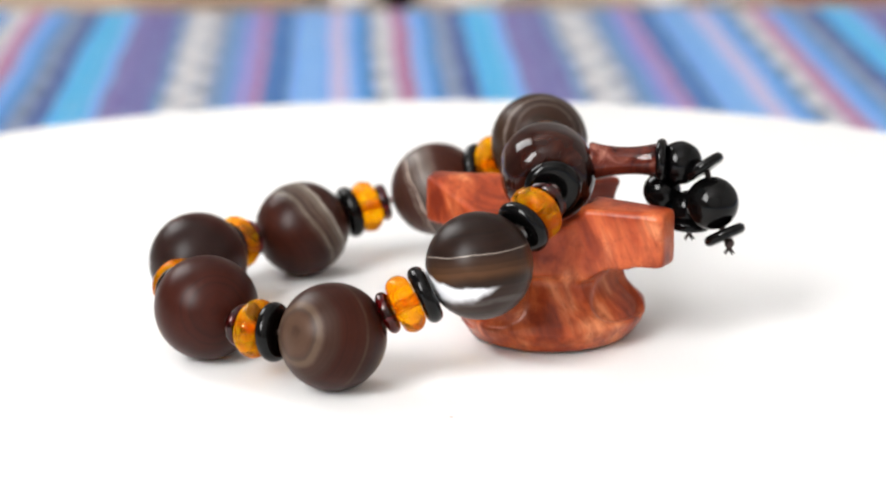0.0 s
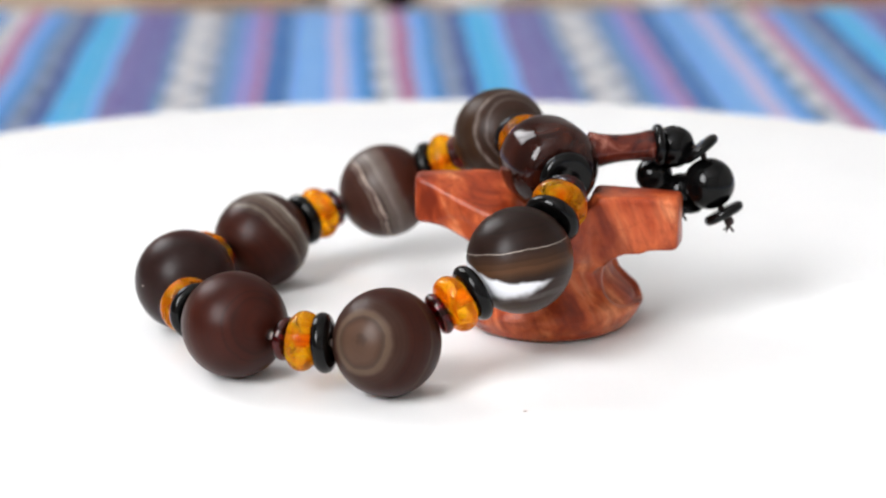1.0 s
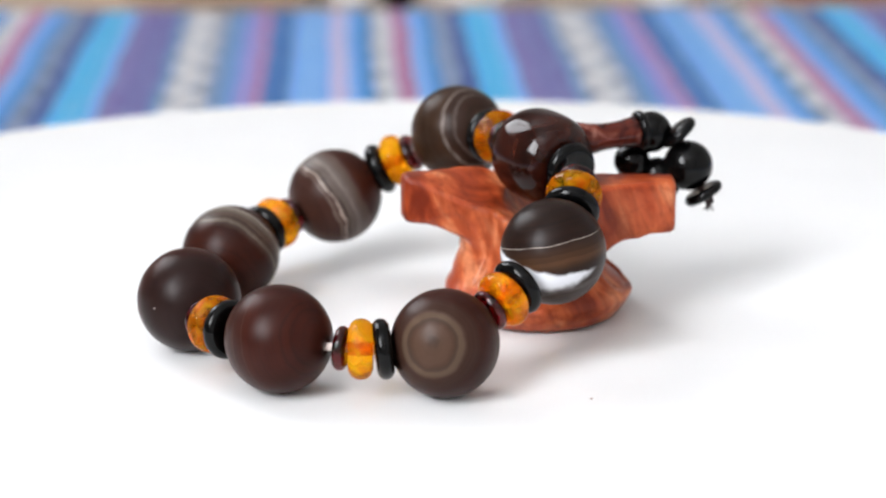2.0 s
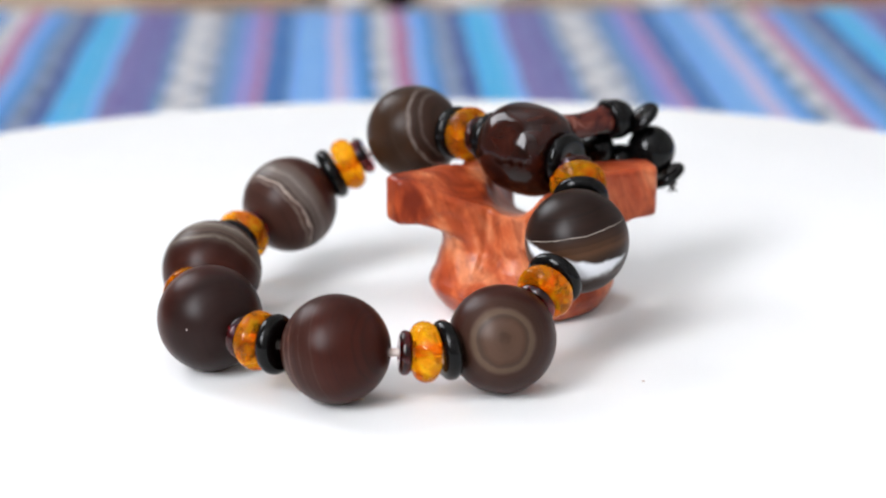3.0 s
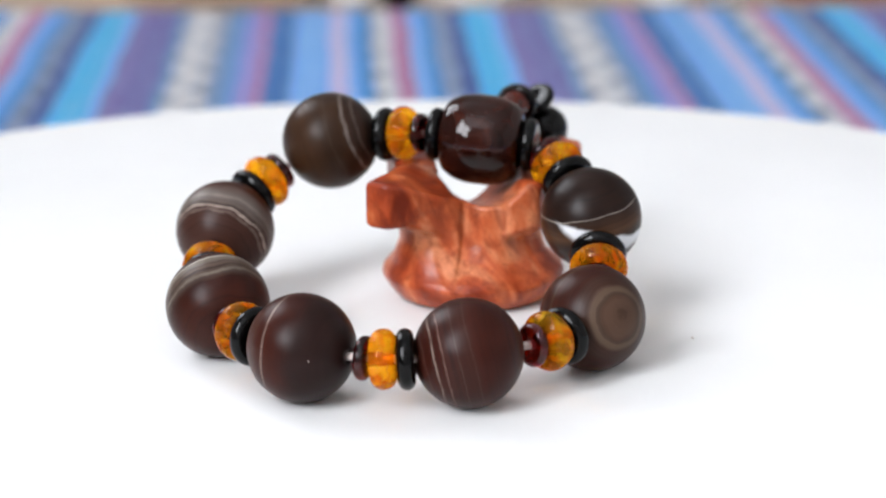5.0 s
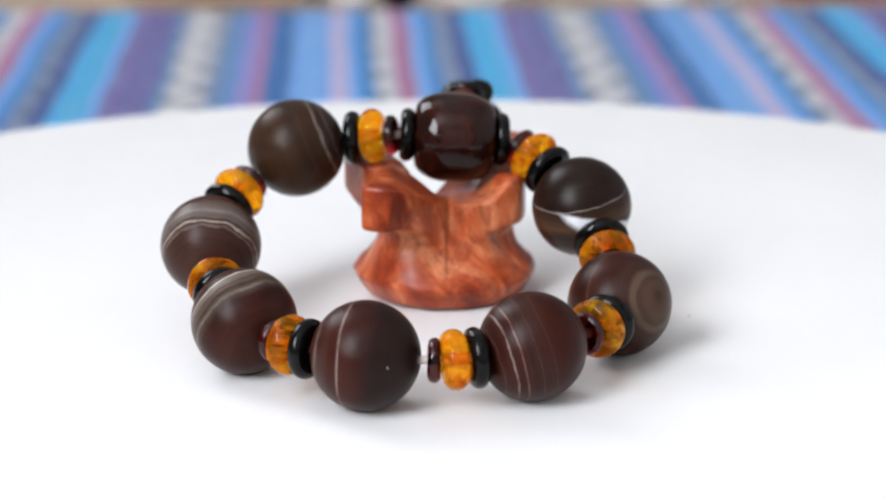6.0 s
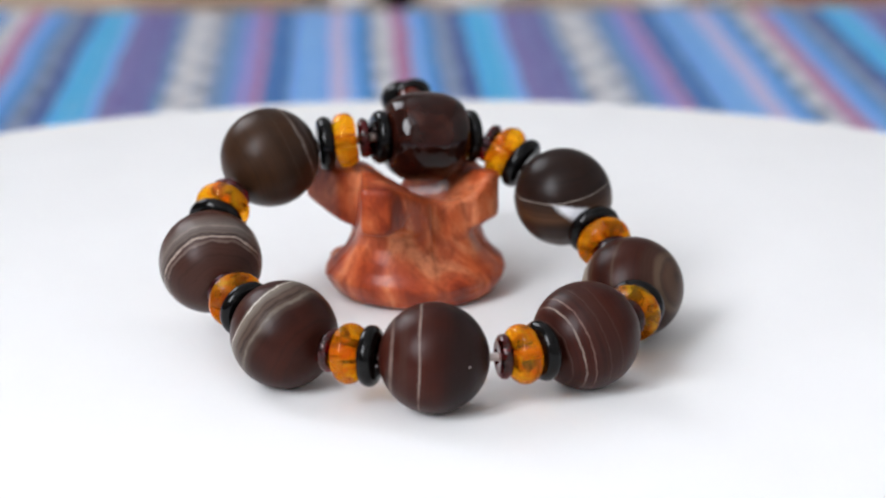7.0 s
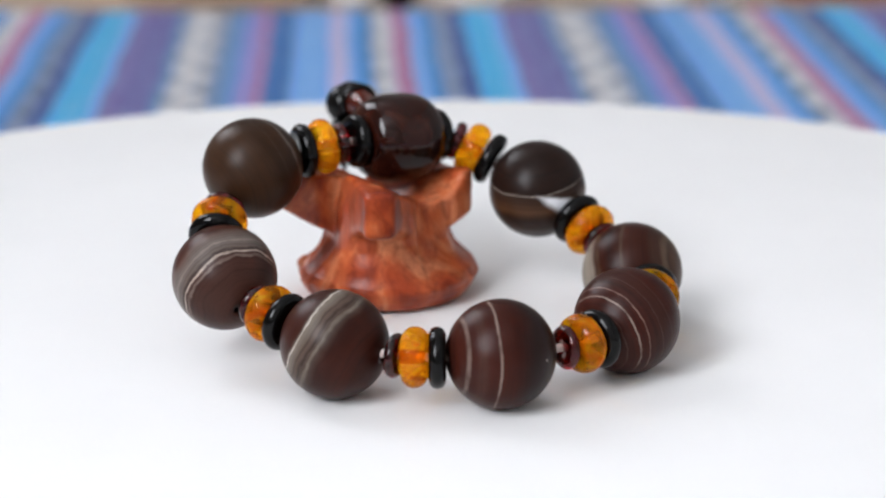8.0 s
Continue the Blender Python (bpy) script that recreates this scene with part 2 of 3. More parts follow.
def rosewood():
    """Oiled red wood: pale and red heartwood in large slanting zones, long fine grain, narrow dark pores."""
    k = Mat("rosewood", 0.36)
    v = k.coords((1000, 1000, 1000), (0.25, 0.35, 0.2), (2, 0, 0))

    def stretched(sx, sy, sz):
        st = k.t.nodes.new("ShaderNodeMapping")
        st.inputs["Scale"].default_value = (sx, sy, sz)
        k.link(v, st.inputs["Vector"])
        return st.outputs["Vector"]

    zones = k.noise(stretched(1.0, 1.0, 0.45), 0.11, 4.0, 0.55, 0.6)
    c = k.ramp(zones, [(0.34, (0.15, 0.017, 0.005)), (0.45, (0.32, 0.048, 0.013)), (0.55, (0.46, 0.098, 0.030)), (0.65, (0.60, 0.205, 0.090))])
    rings = k.noise(stretched(1.0, 1.0, 0.07), 0.42, 3.0, 0.55, 0.5)
    c = k.mix(k.ramp(rings, [(0.48, (0, 0, 0)), (0.66, (0.55, 0.55, 0.55))]), c, (0.15, 0.020, 0.007))
    blotch = k.noise(v, 0.30, 5.0, 0.65, 0.5)
    c = k.mix(k.ramp(blotch, [(0.50, (0, 0, 0)), (0.68, (0.5, 0.5, 0.5))]), c, (0.16, 0.022, 0.008))
    grain = k.noise(stretched(1.0, 1.0, 0.10), 2.4, 4.0, 0.6, 0.2)
    c = k.mix(k.ramp(grain, [(0.56, (0, 0, 0)), (0.74, (0.45, 0.45, 0.45))]), c, (0.12, 0.018, 0.008))
    k.colour(c)
    k.rough(k.math("MULTIPLY_ADD", grain, 0.22, 0.22))
    k.put(Coat_Weight=0.05, Coat_Roughness=0.2, Specular_IOR_Level=0.24)
    k.bump(k.math("ADD", k.math("MULTIPLY", k.noise(v, 0.3, 2.0), 0.6), k.math("MULTIPLY", grain, 0.2)), 0.22, 0.0006)
    return k.m


ROSEWOOD = rosewood()


STRIPE_FROM, STRIPE_PERIOD = -0.1214, 0.147
NAVY, SKY, PURPLE, SLATE, CREAM = (0.060, 0.095, 0.33), (0.10, 0.50, 0.80), (0.19, 0.13, 0.36), (0.19, 0.28, 0.48), (0.78, 0.66, 0.64)
STEEL, MAUVE, ROSE, DEEP, PERI, BLUSH = (0.09, 0.28, 0.60), (0.38, 0.27, 0.58), (0.58, 0.20, 0.36), (0.045, 0.16, 0.44), (0.24, 0.45, 0.80), (0.68, 0.52, 0.72)
STRIPES = [(w / 147.0, c) for w, c in ((5.5, NAVY), (11.5, SKY), (4, PERI), (6, (0.25, 0.16, 0.40)), (10.5, PURPLE), (4, SLATE), (16, CREAM), (6, SLATE), (3, STEEL), (6.5, MAUVE), (3, ROSE),
                                       (10, DEEP), (13, PERI), (7, BLUSH), (4, PERI), (5, STEEL), (8, CREAM), (7, ROSE), (5, PERI), (5, STEEL), (7, (0.28, 0.29, 0.42)))]
ZIGZAGS = [(41.5 / 147, 57.5 / 147), (115 / 147, 123 / 147), (140 / 147, 1.0)]


def woven_cloth():
    """Stripes that repeat across the cloth; two of them carry a zigzag weave."""
    k = Mat("woven_stripes", 0.9)
    v = k.coords((1, 1, 1), (0, 0, math.radians(-2.12)))
    sep = k.t.nodes.new("ShaderNodeSeparateXYZ")
    k.link(v, sep.inputs[0])
    x, y = sep.outputs["X"], sep.outputs["Y"]
    wob = k.math("MULTIPLY", k.math("SUBTRACT", k.noise(v, 25, 2.0), 0.5), 0.0035)
    s = k.math("FRACT", k.math("DIVIDE", k.math("ADD", k.math("SUBTRACT", x, STRIPE_FROM), wob), STRIPE_PERIOD))
    stops, at = [], 0.0
    for width, c in STRIPES:
        stops.append((at, c))
        at += width
    c = k.ramp(s, stops, "CONSTANT")
    zig = k.math("PINGPONG", y, 0.017)
    z = k.math("FRACT", k.math("DIVIDE", k.math("ADD", x, k.math("MULTIPLY", zig, 0.62)), 0.0185))
    dark = k.math("MULTIPLY", k.math("GREATER_THAN", z, 0.68), 0.8)
    for a, b in ZIGZAGS:
        inside = k.math("MULTIPLY", k.math("GREATER_THAN", s, a), k.math("LESS_THAN", s, b))
        c = k.mix(k.math("MULTIPLY", inside, dark), c, (0.10, 0.12, 0.19))
    thread = k.node("ShaderNodeTexWave", Scale=260.0, Distortion=0.6)
    k.link(v, thread.inputs["Vector"])
    c = k.mix(k.math("MULTIPLY", k.noise(v, 420, 2.0), 0.18), c, (0.12, 0.16, 0.28))
    fine = k.node("ShaderNodeTexNoise", Scale=650.0, Detail=2.0)
    fine.noise_dimensions = "1D"
    k.link(k.math("ADD", x, wob), fine.inputs["W"])
    c = k.mix(k.ramp(fine.outputs["Fac"], [(0.50, (0, 0, 0)), (0.70, (0.42, 0.42, 0.42))]), c, (0.62, 0.66, 0.80))
    c = k.mix(k.ramp(k.noise(v, 160, 3.0), [(0.5, (0, 0, 0)), (0.75, (0.35, 0.35, 0.35))]), c, (0.55, 0.62, 0.78))
    k.colour(k.mix(1.0, c, (1.18, 1.36, 1.40), "MULTIPLY"))
    k.put(Specular_IOR_Level=0.1)
    k.bump(k.math("ADD", thread.outputs["Fac"], k.noise(v, 500, 2.0)), 0.4, 0.0008)
    return k.m


CLOTH = woven_cloth()


# ---- mesh helpers ----
def finish(bm, name, material, smooth=True):
    me = bpy.data.meshes.new(name)
    bmesh.ops.recalc_face_normals(bm, faces=bm.faces)
    bm.to_mesh(me)
    bm.free()
    me.materials.append(material)
    if smooth:
        me.polygons.foreach_set("use_smooth", [True] * len(me.polygons))
    return me


def part(name, bm, material, parent, label="", smooth=True, at=None):
    ob = new(name, finish(bm, name, material, smooth) if isinstance(bm, bmesh.types.BMesh) else bm)
    ob.parent = parent
    if at is not None:
        ob.matrix_basis = at
    if label:
        ob["label"] = label
    return ob


def box(bm, x0, y0, z0, x1, y1, z1, bevel=0.0):
    g = bmesh.ops.create_cube(bm, size=1.0, matrix=Matrix.LocRotScale(((x0 + x1) / 2, (y0 + y1) / 2, (z0 + z1) / 2), None, (x1 - x0, y1 - y0, z1 - z0)))
    if bevel:
        edges = list({e for v in g["verts"] for e in v.link_edges})
        bmesh.ops.bevel(bm, geom=edges, offset=bevel, segments=2, affect="EDGES", profile=0.5)
    return bm


def lathe(profile, seg=48, wave=0.0, seed=0):
    """A solid of revolution about z: profile is a list of (r, z) from one end on the axis or open ring to the other; closed when it ends where it began."""
    rnd = random.Random(seed)
    ph = [rnd.uniform(0, 6.28) for _ in range(4)]
    bm = bmesh.new()
    rings = []
    closed = profile[0] == profile[-1]
    for r, z in profile[:-1] if closed else profile:
        if r < 1e-7:
            rings.append([bm.verts.new((0, 0, z))])
        else:
            ring = []
            for i in range(seg):
                a = 2 * math.pi * i / seg
                k = 1 + wave * (math.sin(2 * a + ph[0]) + 0.6 * math.sin(3 * a + ph[1]) + 0.4 * math.sin(5 * a + ph[2] + z * 300))
                ring.append(bm.verts.new((r * k * math.cos(a), r * k * math.sin(a), z)))
            rings.append(ring)
    pairs = list(zip(rings, rings[1:])) + ([(rings[-1], rings[0])] if closed else [])
    for a, b in pairs:
        for i in range(seg):
            j = (i + 1) % seg
            if len(a) == 1 and len(b) == 1:
                continue
            if len(a) == 1:
                bm.faces.new((a[0], b[i], b[j]))
            elif len(b) == 1:
                bm.faces.new((a[i], a[j], b[0]))
            else:
                bm.faces.new((a[i], a[j], b[j], b[i]))
    return bm


def along(centre, axis, spin=0.0):
    """The pose whose z runs along axis."""
    q = Vector(axis).normalized().to_track_quat("Z", "Y")
    return Matrix.Translation(centre) @ q.to_matrix().to_4x4() @ pose(0, 0, 0, 0, 0, spin)


def surface(field, lo, hi, step):
    """The zero surface of a signed distance field, on a grid, as (vertices, quads)."""
    ax = [np.arange(a, b + step, step) for a, b in zip(lo, hi)]
    g = np.stack(np.meshgrid(*ax, indexing="ij"), -1)
    d = field(g)
    s = d < 0
    n0, n1, n2 = d.shape
    acc = np.zeros((n0 - 1, n1 - 1, n2 - 1, 3))
    cnt = np.zeros((n0 - 1, n1 - 1, n2 - 1))

    def cut(i, j, k, c):
        return (slice(i, n0 - 1 + i), slice(j, n1 - 1 + j), slice(k, n2 - 1 + k))[c]

    corners = [(i, j, k) for i in (0, 1) for j in (0, 1) for k in (0, 1)]
    for a in corners:
        for c in range(3):
            if a[c]:
                continue
            b = tuple(1 if q == c else a[q] for q in range(3))
            da = d[cut(*a, 0), cut(*a, 1), cut(*a, 2)]
            db = d[cut(*b, 0), cut(*b, 1), cut(*b, 2)]
            cross = (da < 0) != (db < 0)
            t = np.where(cross, da / np.where(cross, da - db, 1), 0)
            p = np.zeros(acc.shape)
            for q in range(3):
                p[..., q] = a[q] + (t if q == c else 0)
            acc += np.where(cross[..., None], p, 0)
            cnt += cross
    used = cnt > 0
    index = -np.ones(used.shape, int)
    index[used] = np.arange(used.sum())
    cells = np.argwhere(used)
    verts = np.array(lo) + (cells + acc[used] / cnt[used][:, None]) * step
    quads = []
    for c in range(3):
        u, v = [q for q in range(3) if q != c]
        sl = [slice(1, -1)] * 3
        sl[c] = slice(0, -1)
        s0 = s[tuple(sl)]
        sl[c] = slice(1, None)
        s1 = s[tuple(sl)]
        where = np.argwhere(s0 != s1)
        base = where.copy()
        base[:, u] += 1
        base[:, v] += 1
        around = []
        for du, dv in ((-1, -1), (0, -1), (0, 0), (-1, 0)):
            p = base.copy()
            p[:, u] += du
            p[:, v] += dv
            around.append(index[p[:, 0], p[:, 1], p[:, 2]])
        quads.append(np.stack(around, 1))
    return verts, np.concatenate(quads)


def smin(a, b, k):
    h = np.clip(0.5 + 0.5 * (b - a) / k, 0, 1)
    return b * (1 - h) + a * h - k * h * (1 - h)


def smax(a, b, k):
    return -smin(-a, -b, k)


# ---- the room ----
def room():
    t = 0.15
    f = new("floor", finish(box(bmesh.new(), ROOM_X0 - t, ROOM_Y0 - t, ROOM_Z0 - 0.1, ROOM_X1 + t, ROOM_Y1 + t, ROOM_Z0), "floor", FLOORBOARD, False))
    tagged(f, "brown oak floor of the room", "floor", kind="structure")
    c = new("ceiling", finish(box(bmesh.new(), ROOM_X0 - t, ROOM_Y0 - t, ROOM_Z1, ROOM_X1 + t, ROOM_Y1 + t, ROOM_Z1 + 0.1), "ceiling", PLASTER, False))
    tagged(c, "plain white plaster ceiling", "ceiling", kind="structure")
    bm = bmesh.new()      # wall with the windows, in pieces round the openings
    for y0, y1, z0, z1 in ((ROOM_Y0, WIN_Y0, ROOM_Z0, ROOM_Z1), (WIN_Y1, SIDE_Y0, ROOM_Z0, ROOM_Z1), (SIDE_Y1, ROOM_Y1, ROOM_Z0, ROOM_Z1),
                           (SIDE_Y0, SIDE_Y1, ROOM_Z0, WIN_Z0), (SIDE_Y0, SIDE_Y1, WIN_Z1, ROOM_Z1),
                           (WIN_Y0, WIN_Y1, ROOM_Z0, WIN_Z0), (WIN_Y0, WIN_Y1, WIN_Z1, ROOM_Z1)):
        box(bm, ROOM_X0 - t, y0, z0, ROOM_X0, y1, z1)
    tagged(new("wall_west", finish(bm, "wall_west", WALLPAPER, False)), "grey painted wall with two wide windows", "wall", kind="structure")
    tagged(new("wall_east", finish(box(bmesh.new(), ROOM_X1, ROOM_Y0, ROOM_Z0, ROOM_X1 + t, ROOM_Y1, ROOM_Z1), "wall_east", WALLPAPER, False)),
           "plain grey painted wall", "wall", kind="structure")
    tagged(new("wall_south", finish(box(bmesh.new(), ROOM_X0, ROOM_Y0 - t, ROOM_Z0, ROOM_X1, ROOM_Y0, ROOM_Z1), "wall_south", WALLPAPER, False)),
           "plain grey painted wall", "wall", kind="structure")
    tagged(new("wall_north", finish(box(bmesh.new(), ROOM_X0, ROOM_Y1, ROOM_Z0, ROOM_X1, ROOM_Y1 + t, ROOM_Z1), "wall_north", WALLPAPER, False)),
           "plain grey painted wall", "wall", kind="structure")


def window(name, y0, y1):
    """A painted wooden window in the west wall: frame, middle post, crossbar and sill, with the daylight behind."""
    thing = new(name, None)
    tagged(thing, "white painted wooden window with two sashes", "window", kind="structure")
    xa, xb, w = ROOM_X0 - 0.03, ROOM_X0 + 0.012, 0.05
    for side in (y0, y1 - w):
        part("window_frame", box(bmesh.new(), xa, side, WIN_Z0, xb, side + w, WIN_Z1, 0.004), FRAME_PAINT, thing, smooth=False)
    for low in (WIN_Z0, WIN_Z1 - w):
        part("window_frame", box(bmesh.new(), xa, y0 + w, low, xb, y1 - w, low + w, 0.004), FRAME_PAINT, thing, smooth=False)
    mid = (y0 + y1) / 2
    part("window_post", box(bmesh.new(), xa, mid - 0.035, WIN_Z0 + w, xb - 0.003, mid + 0.035, WIN_Z1 - w, 0.004), FRAME_PAINT, thing, smooth=False)
    part("window_sill", box(bmesh.new(), ROOM_X0 + 0.001, y0 - 0.06, WIN_Z0 - 0.035, ROOM_X0 + 0.16, y1 + 0.06, WIN_Z0 - 0.001, 0.006), FRAME_PAINT, thing, smooth=False)


room()
window("window_1", WIN_Y0, WIN_Y1)
window("window_2", SIDE_Y0, SIDE_Y1)


CLOTH_Z = -0.030
CLOTH_FAR = 0.50


def table():
    top = new("table", None)
    tagged(top, "light wooden table under a striped cloth", "table")
    part("tabletop", box(bmesh.new(), -0.62, -0.75, CLOTH_Z - 0.034, 0.62, 0.98, CLOTH_Z - 0.004, 0.004), TABLE_WOOD, top)
    for x in (-0.55, 0.55):
        for y in (-0.68, 0.91):
            bm = box(bmesh.new(), x - 0.03, y - 0.03, ROOM_Z0, x + 0.03, y + 0.03, CLOTH_Z - 0.034, 0.004)
            part("leg", bm, TABLE_WOOD, top)


table()


def cloth():
    bm = bmesh.new()
    nx, ny = 90, 110
    x0, x1, y0, y1 = -0.56, 0.56, -0.70, CLOTH_FAR
    lay = []
    for j in range(ny + 1):
        row = []
        for i in range(nx + 1):
            x, y = x0 + (x1 - x0) * i / nx, y0 + (y1 - y0) * j / ny
            edge = 0.004 * noise.noise((x * 9, 3.1, 0.0)) if j == ny else 0
            z = CLOTH_Z - 0.001 + 0.0012 * noise.noise((x * 6, y * 6, 1.0))
            row.append(bm.verts.new((x, y + edge, z)))
        lay.append(row)
    for j in range(ny):
        for i in range(nx):
            bm.faces.new((lay[j][i], lay[j][i + 1], lay[j + 1][i + 1], lay[j + 1][i]))
    bmesh.ops.solidify(bm, geom=bm.faces[:], thickness=0.0012)
    tagged(new("striped_cloth", finish(bm, "striped_cloth", CLOTH)), "woven blue, purple, pink and white striped cloth on the table", "tablecloth")


cloth()

TABLE_Z = CLOTH_Z - 0.004


def far_clutter():
    """Small things on the bare table beyond the cloth, of which only the feet come into view."""
    def crate(x0, x1, y0, y1, h, material, label):
        ob = new("wooden_box", None)
        for xa, xb, ya, yb in ((x0, x1, y0, y0 + 0.004), (x0, x1, y1 - 0.004, y1), (x0, x0 + 0.004, y0 + 0.0042, y1 - 0.0042), (x1 - 0.004, x1, y0 + 0.0042, y1 - 0.0042)):
            part("side_board", box(bmesh.new(), xa, ya, TABLE_Z + 0.0005, xb, yb, TABLE_Z + h, 0.0008), material, ob, smooth=False)
        part("base_board", box(bmesh.new(), x0 + 0.0042, y0 + 0.0042, TABLE_Z, x1 - 0.0042, y1 - 0.0042, TABLE_Z + 0.004), material, ob, smooth=False)
        tagged(ob, label, "box")

    def jar(name, x, y, r, h, material, lid, label):
        ob = new(name, None)
        z = TABLE_Z
        part("body", lathe([(0, z), (r * 0.85, z), (r * 0.97, z + 0.001), (r, z + 0.004), (r, z + h * 0.7), (r * 0.8, z + h * 0.8), (r * 0.7, z + h * 0.82), (0, z + h * 0.82)], 40), material, ob)
        part("lid", lathe([(0, z + h * 0.822), (r * 0.78, z + h * 0.822), (r * 0.8, z + h * 0.84), (r * 0.8, z + h * 0.98), (r * 0.74, z + h), (0, z + h)], 40), lid, ob)
        for o in ob.children:
            o.location.x, o.location.y = x, y
        tagged(ob, label, "jar")

    crate(-0.128, -0.052, 0.525, 0.60, 0.05, TABLE_WOOD, "small open tan wooden box on the bare table")
    crate(0.150, 0.215, 0.530, 0.60, 0.04, TERRACOTTA, "small open reddish-brown wooden box on the bare table")
    jar("white_jar", -0.031, 0.531, 0.011, 0.06, FRAME_PAINT, FRAME_PAINT, "white lidded jar beyond the striped cloth")
    jar("black_jar", -0.012, 0.522, 0.0066, 0.035, BLACK, BLACK, "small black lidded jar beyond the striped cloth")
    jar("white_jar", 0.022, 0.540, 0.022, 0.07, FRAME_PAINT, TABLE_WOOD, "wide white jar with a wooden lid")
    jar("white_jar", 0.102, 0.530, 0.012, 0.06, FRAME_PAINT, FRAME_PAINT, "white lidded jar beyond the striped cloth")
    jar("grey_jar", 0.126, 0.526, 0.0075, 0.04, WALLPAPER, BLACK, "small grey jar with a black lid")


far_clutter()

DISC_R = 0.203


def turntable():
    thing = new("turntable", None)
    tagged(thing, "round glossy white turntable standing on the striped cloth", "turntable")
    prof = [(0, 0), (DISC_R - 0.004, 0), (DISC_R - 0.0018, -0.0006), (DISC_R - 0.0004, -0.002), (DISC_R, -0.004), (DISC_R, -0.010),
            (DISC_R - 0.002, -0.013), (DISC_R - 0.006, -0.014), (0, -0.014)]
    part("plate", lathe(prof, 192), WHITE, thing)
    part("foot", lathe([(0, -0.0142), (0.075, -0.0142), (0.08, -0.016), (0.085, CLOTH_Z + 0.001), (0, CLOTH_Z + 0.001)], 96), WHITE, thing)
    return thing


TURNTABLE = turntable()

# ---- the bracelet ----
BEAD_R = 0.010
MM = 0.001
BEADS = {"E": (9.2, -30.7, 21.7), "F": (-17.8, -36.4, 10.0), "D": (-42.6, -18.6, 10.0), "A": (-47.0, 11.4, 10.0),
         "B": (-27.1, 34.7, 10.0), "C": (1.8, 43.4, 16.2), "G": (23.0, 27.3, 30.7)}
BARREL, BARREL_AXIS, BARREL_HALF, BARREL_R = Vector((23.0, -5.2, 32.8)) * MM, Vector((0.05, -1, -0.07)).normalized(), 0.0082, 0.0092


def bead_mesh(name, material, r=BEAD_R, axis=(0, 0, 1)):
    """A ball with a drilled hole along axis."""
    hole, prof = 0.0009, []
    a0 = math.asin(hole / r)
    for i in range(41):
        a = a0 + (math.pi - 2 * a0) * i / 40
        prof.append((r * math.sin(a), r * math.cos(a)))
    prof.append((hole, -r * 0.9))
    prof.append((hole, r * 0.9))
    prof.append(prof[0])
    bm = lathe(prof, 64)
    bmesh.ops.transform(bm, matrix=along((0, 0, 0), axis), verts=bm.verts)
    return finish(bm, name, material)


def ring_profile(r, half, hole, bulge=1.0):
    """A disc bead with a rounded rim."""
    prof = [(hole, -half * 0.8), (hole + 0.0003, -half)]
    for i in range(13):
        a = -math.pi / 2 + math.pi * i / 12
        e = min(half, r * 0.45) * bulge
        prof.append((r - e + e * math.cos(a), half * math.sin(a)))
    prof += [(hole + 0.0003, half), (hole, half * 0.8), (hole, -half * 0.8)]
    return prof


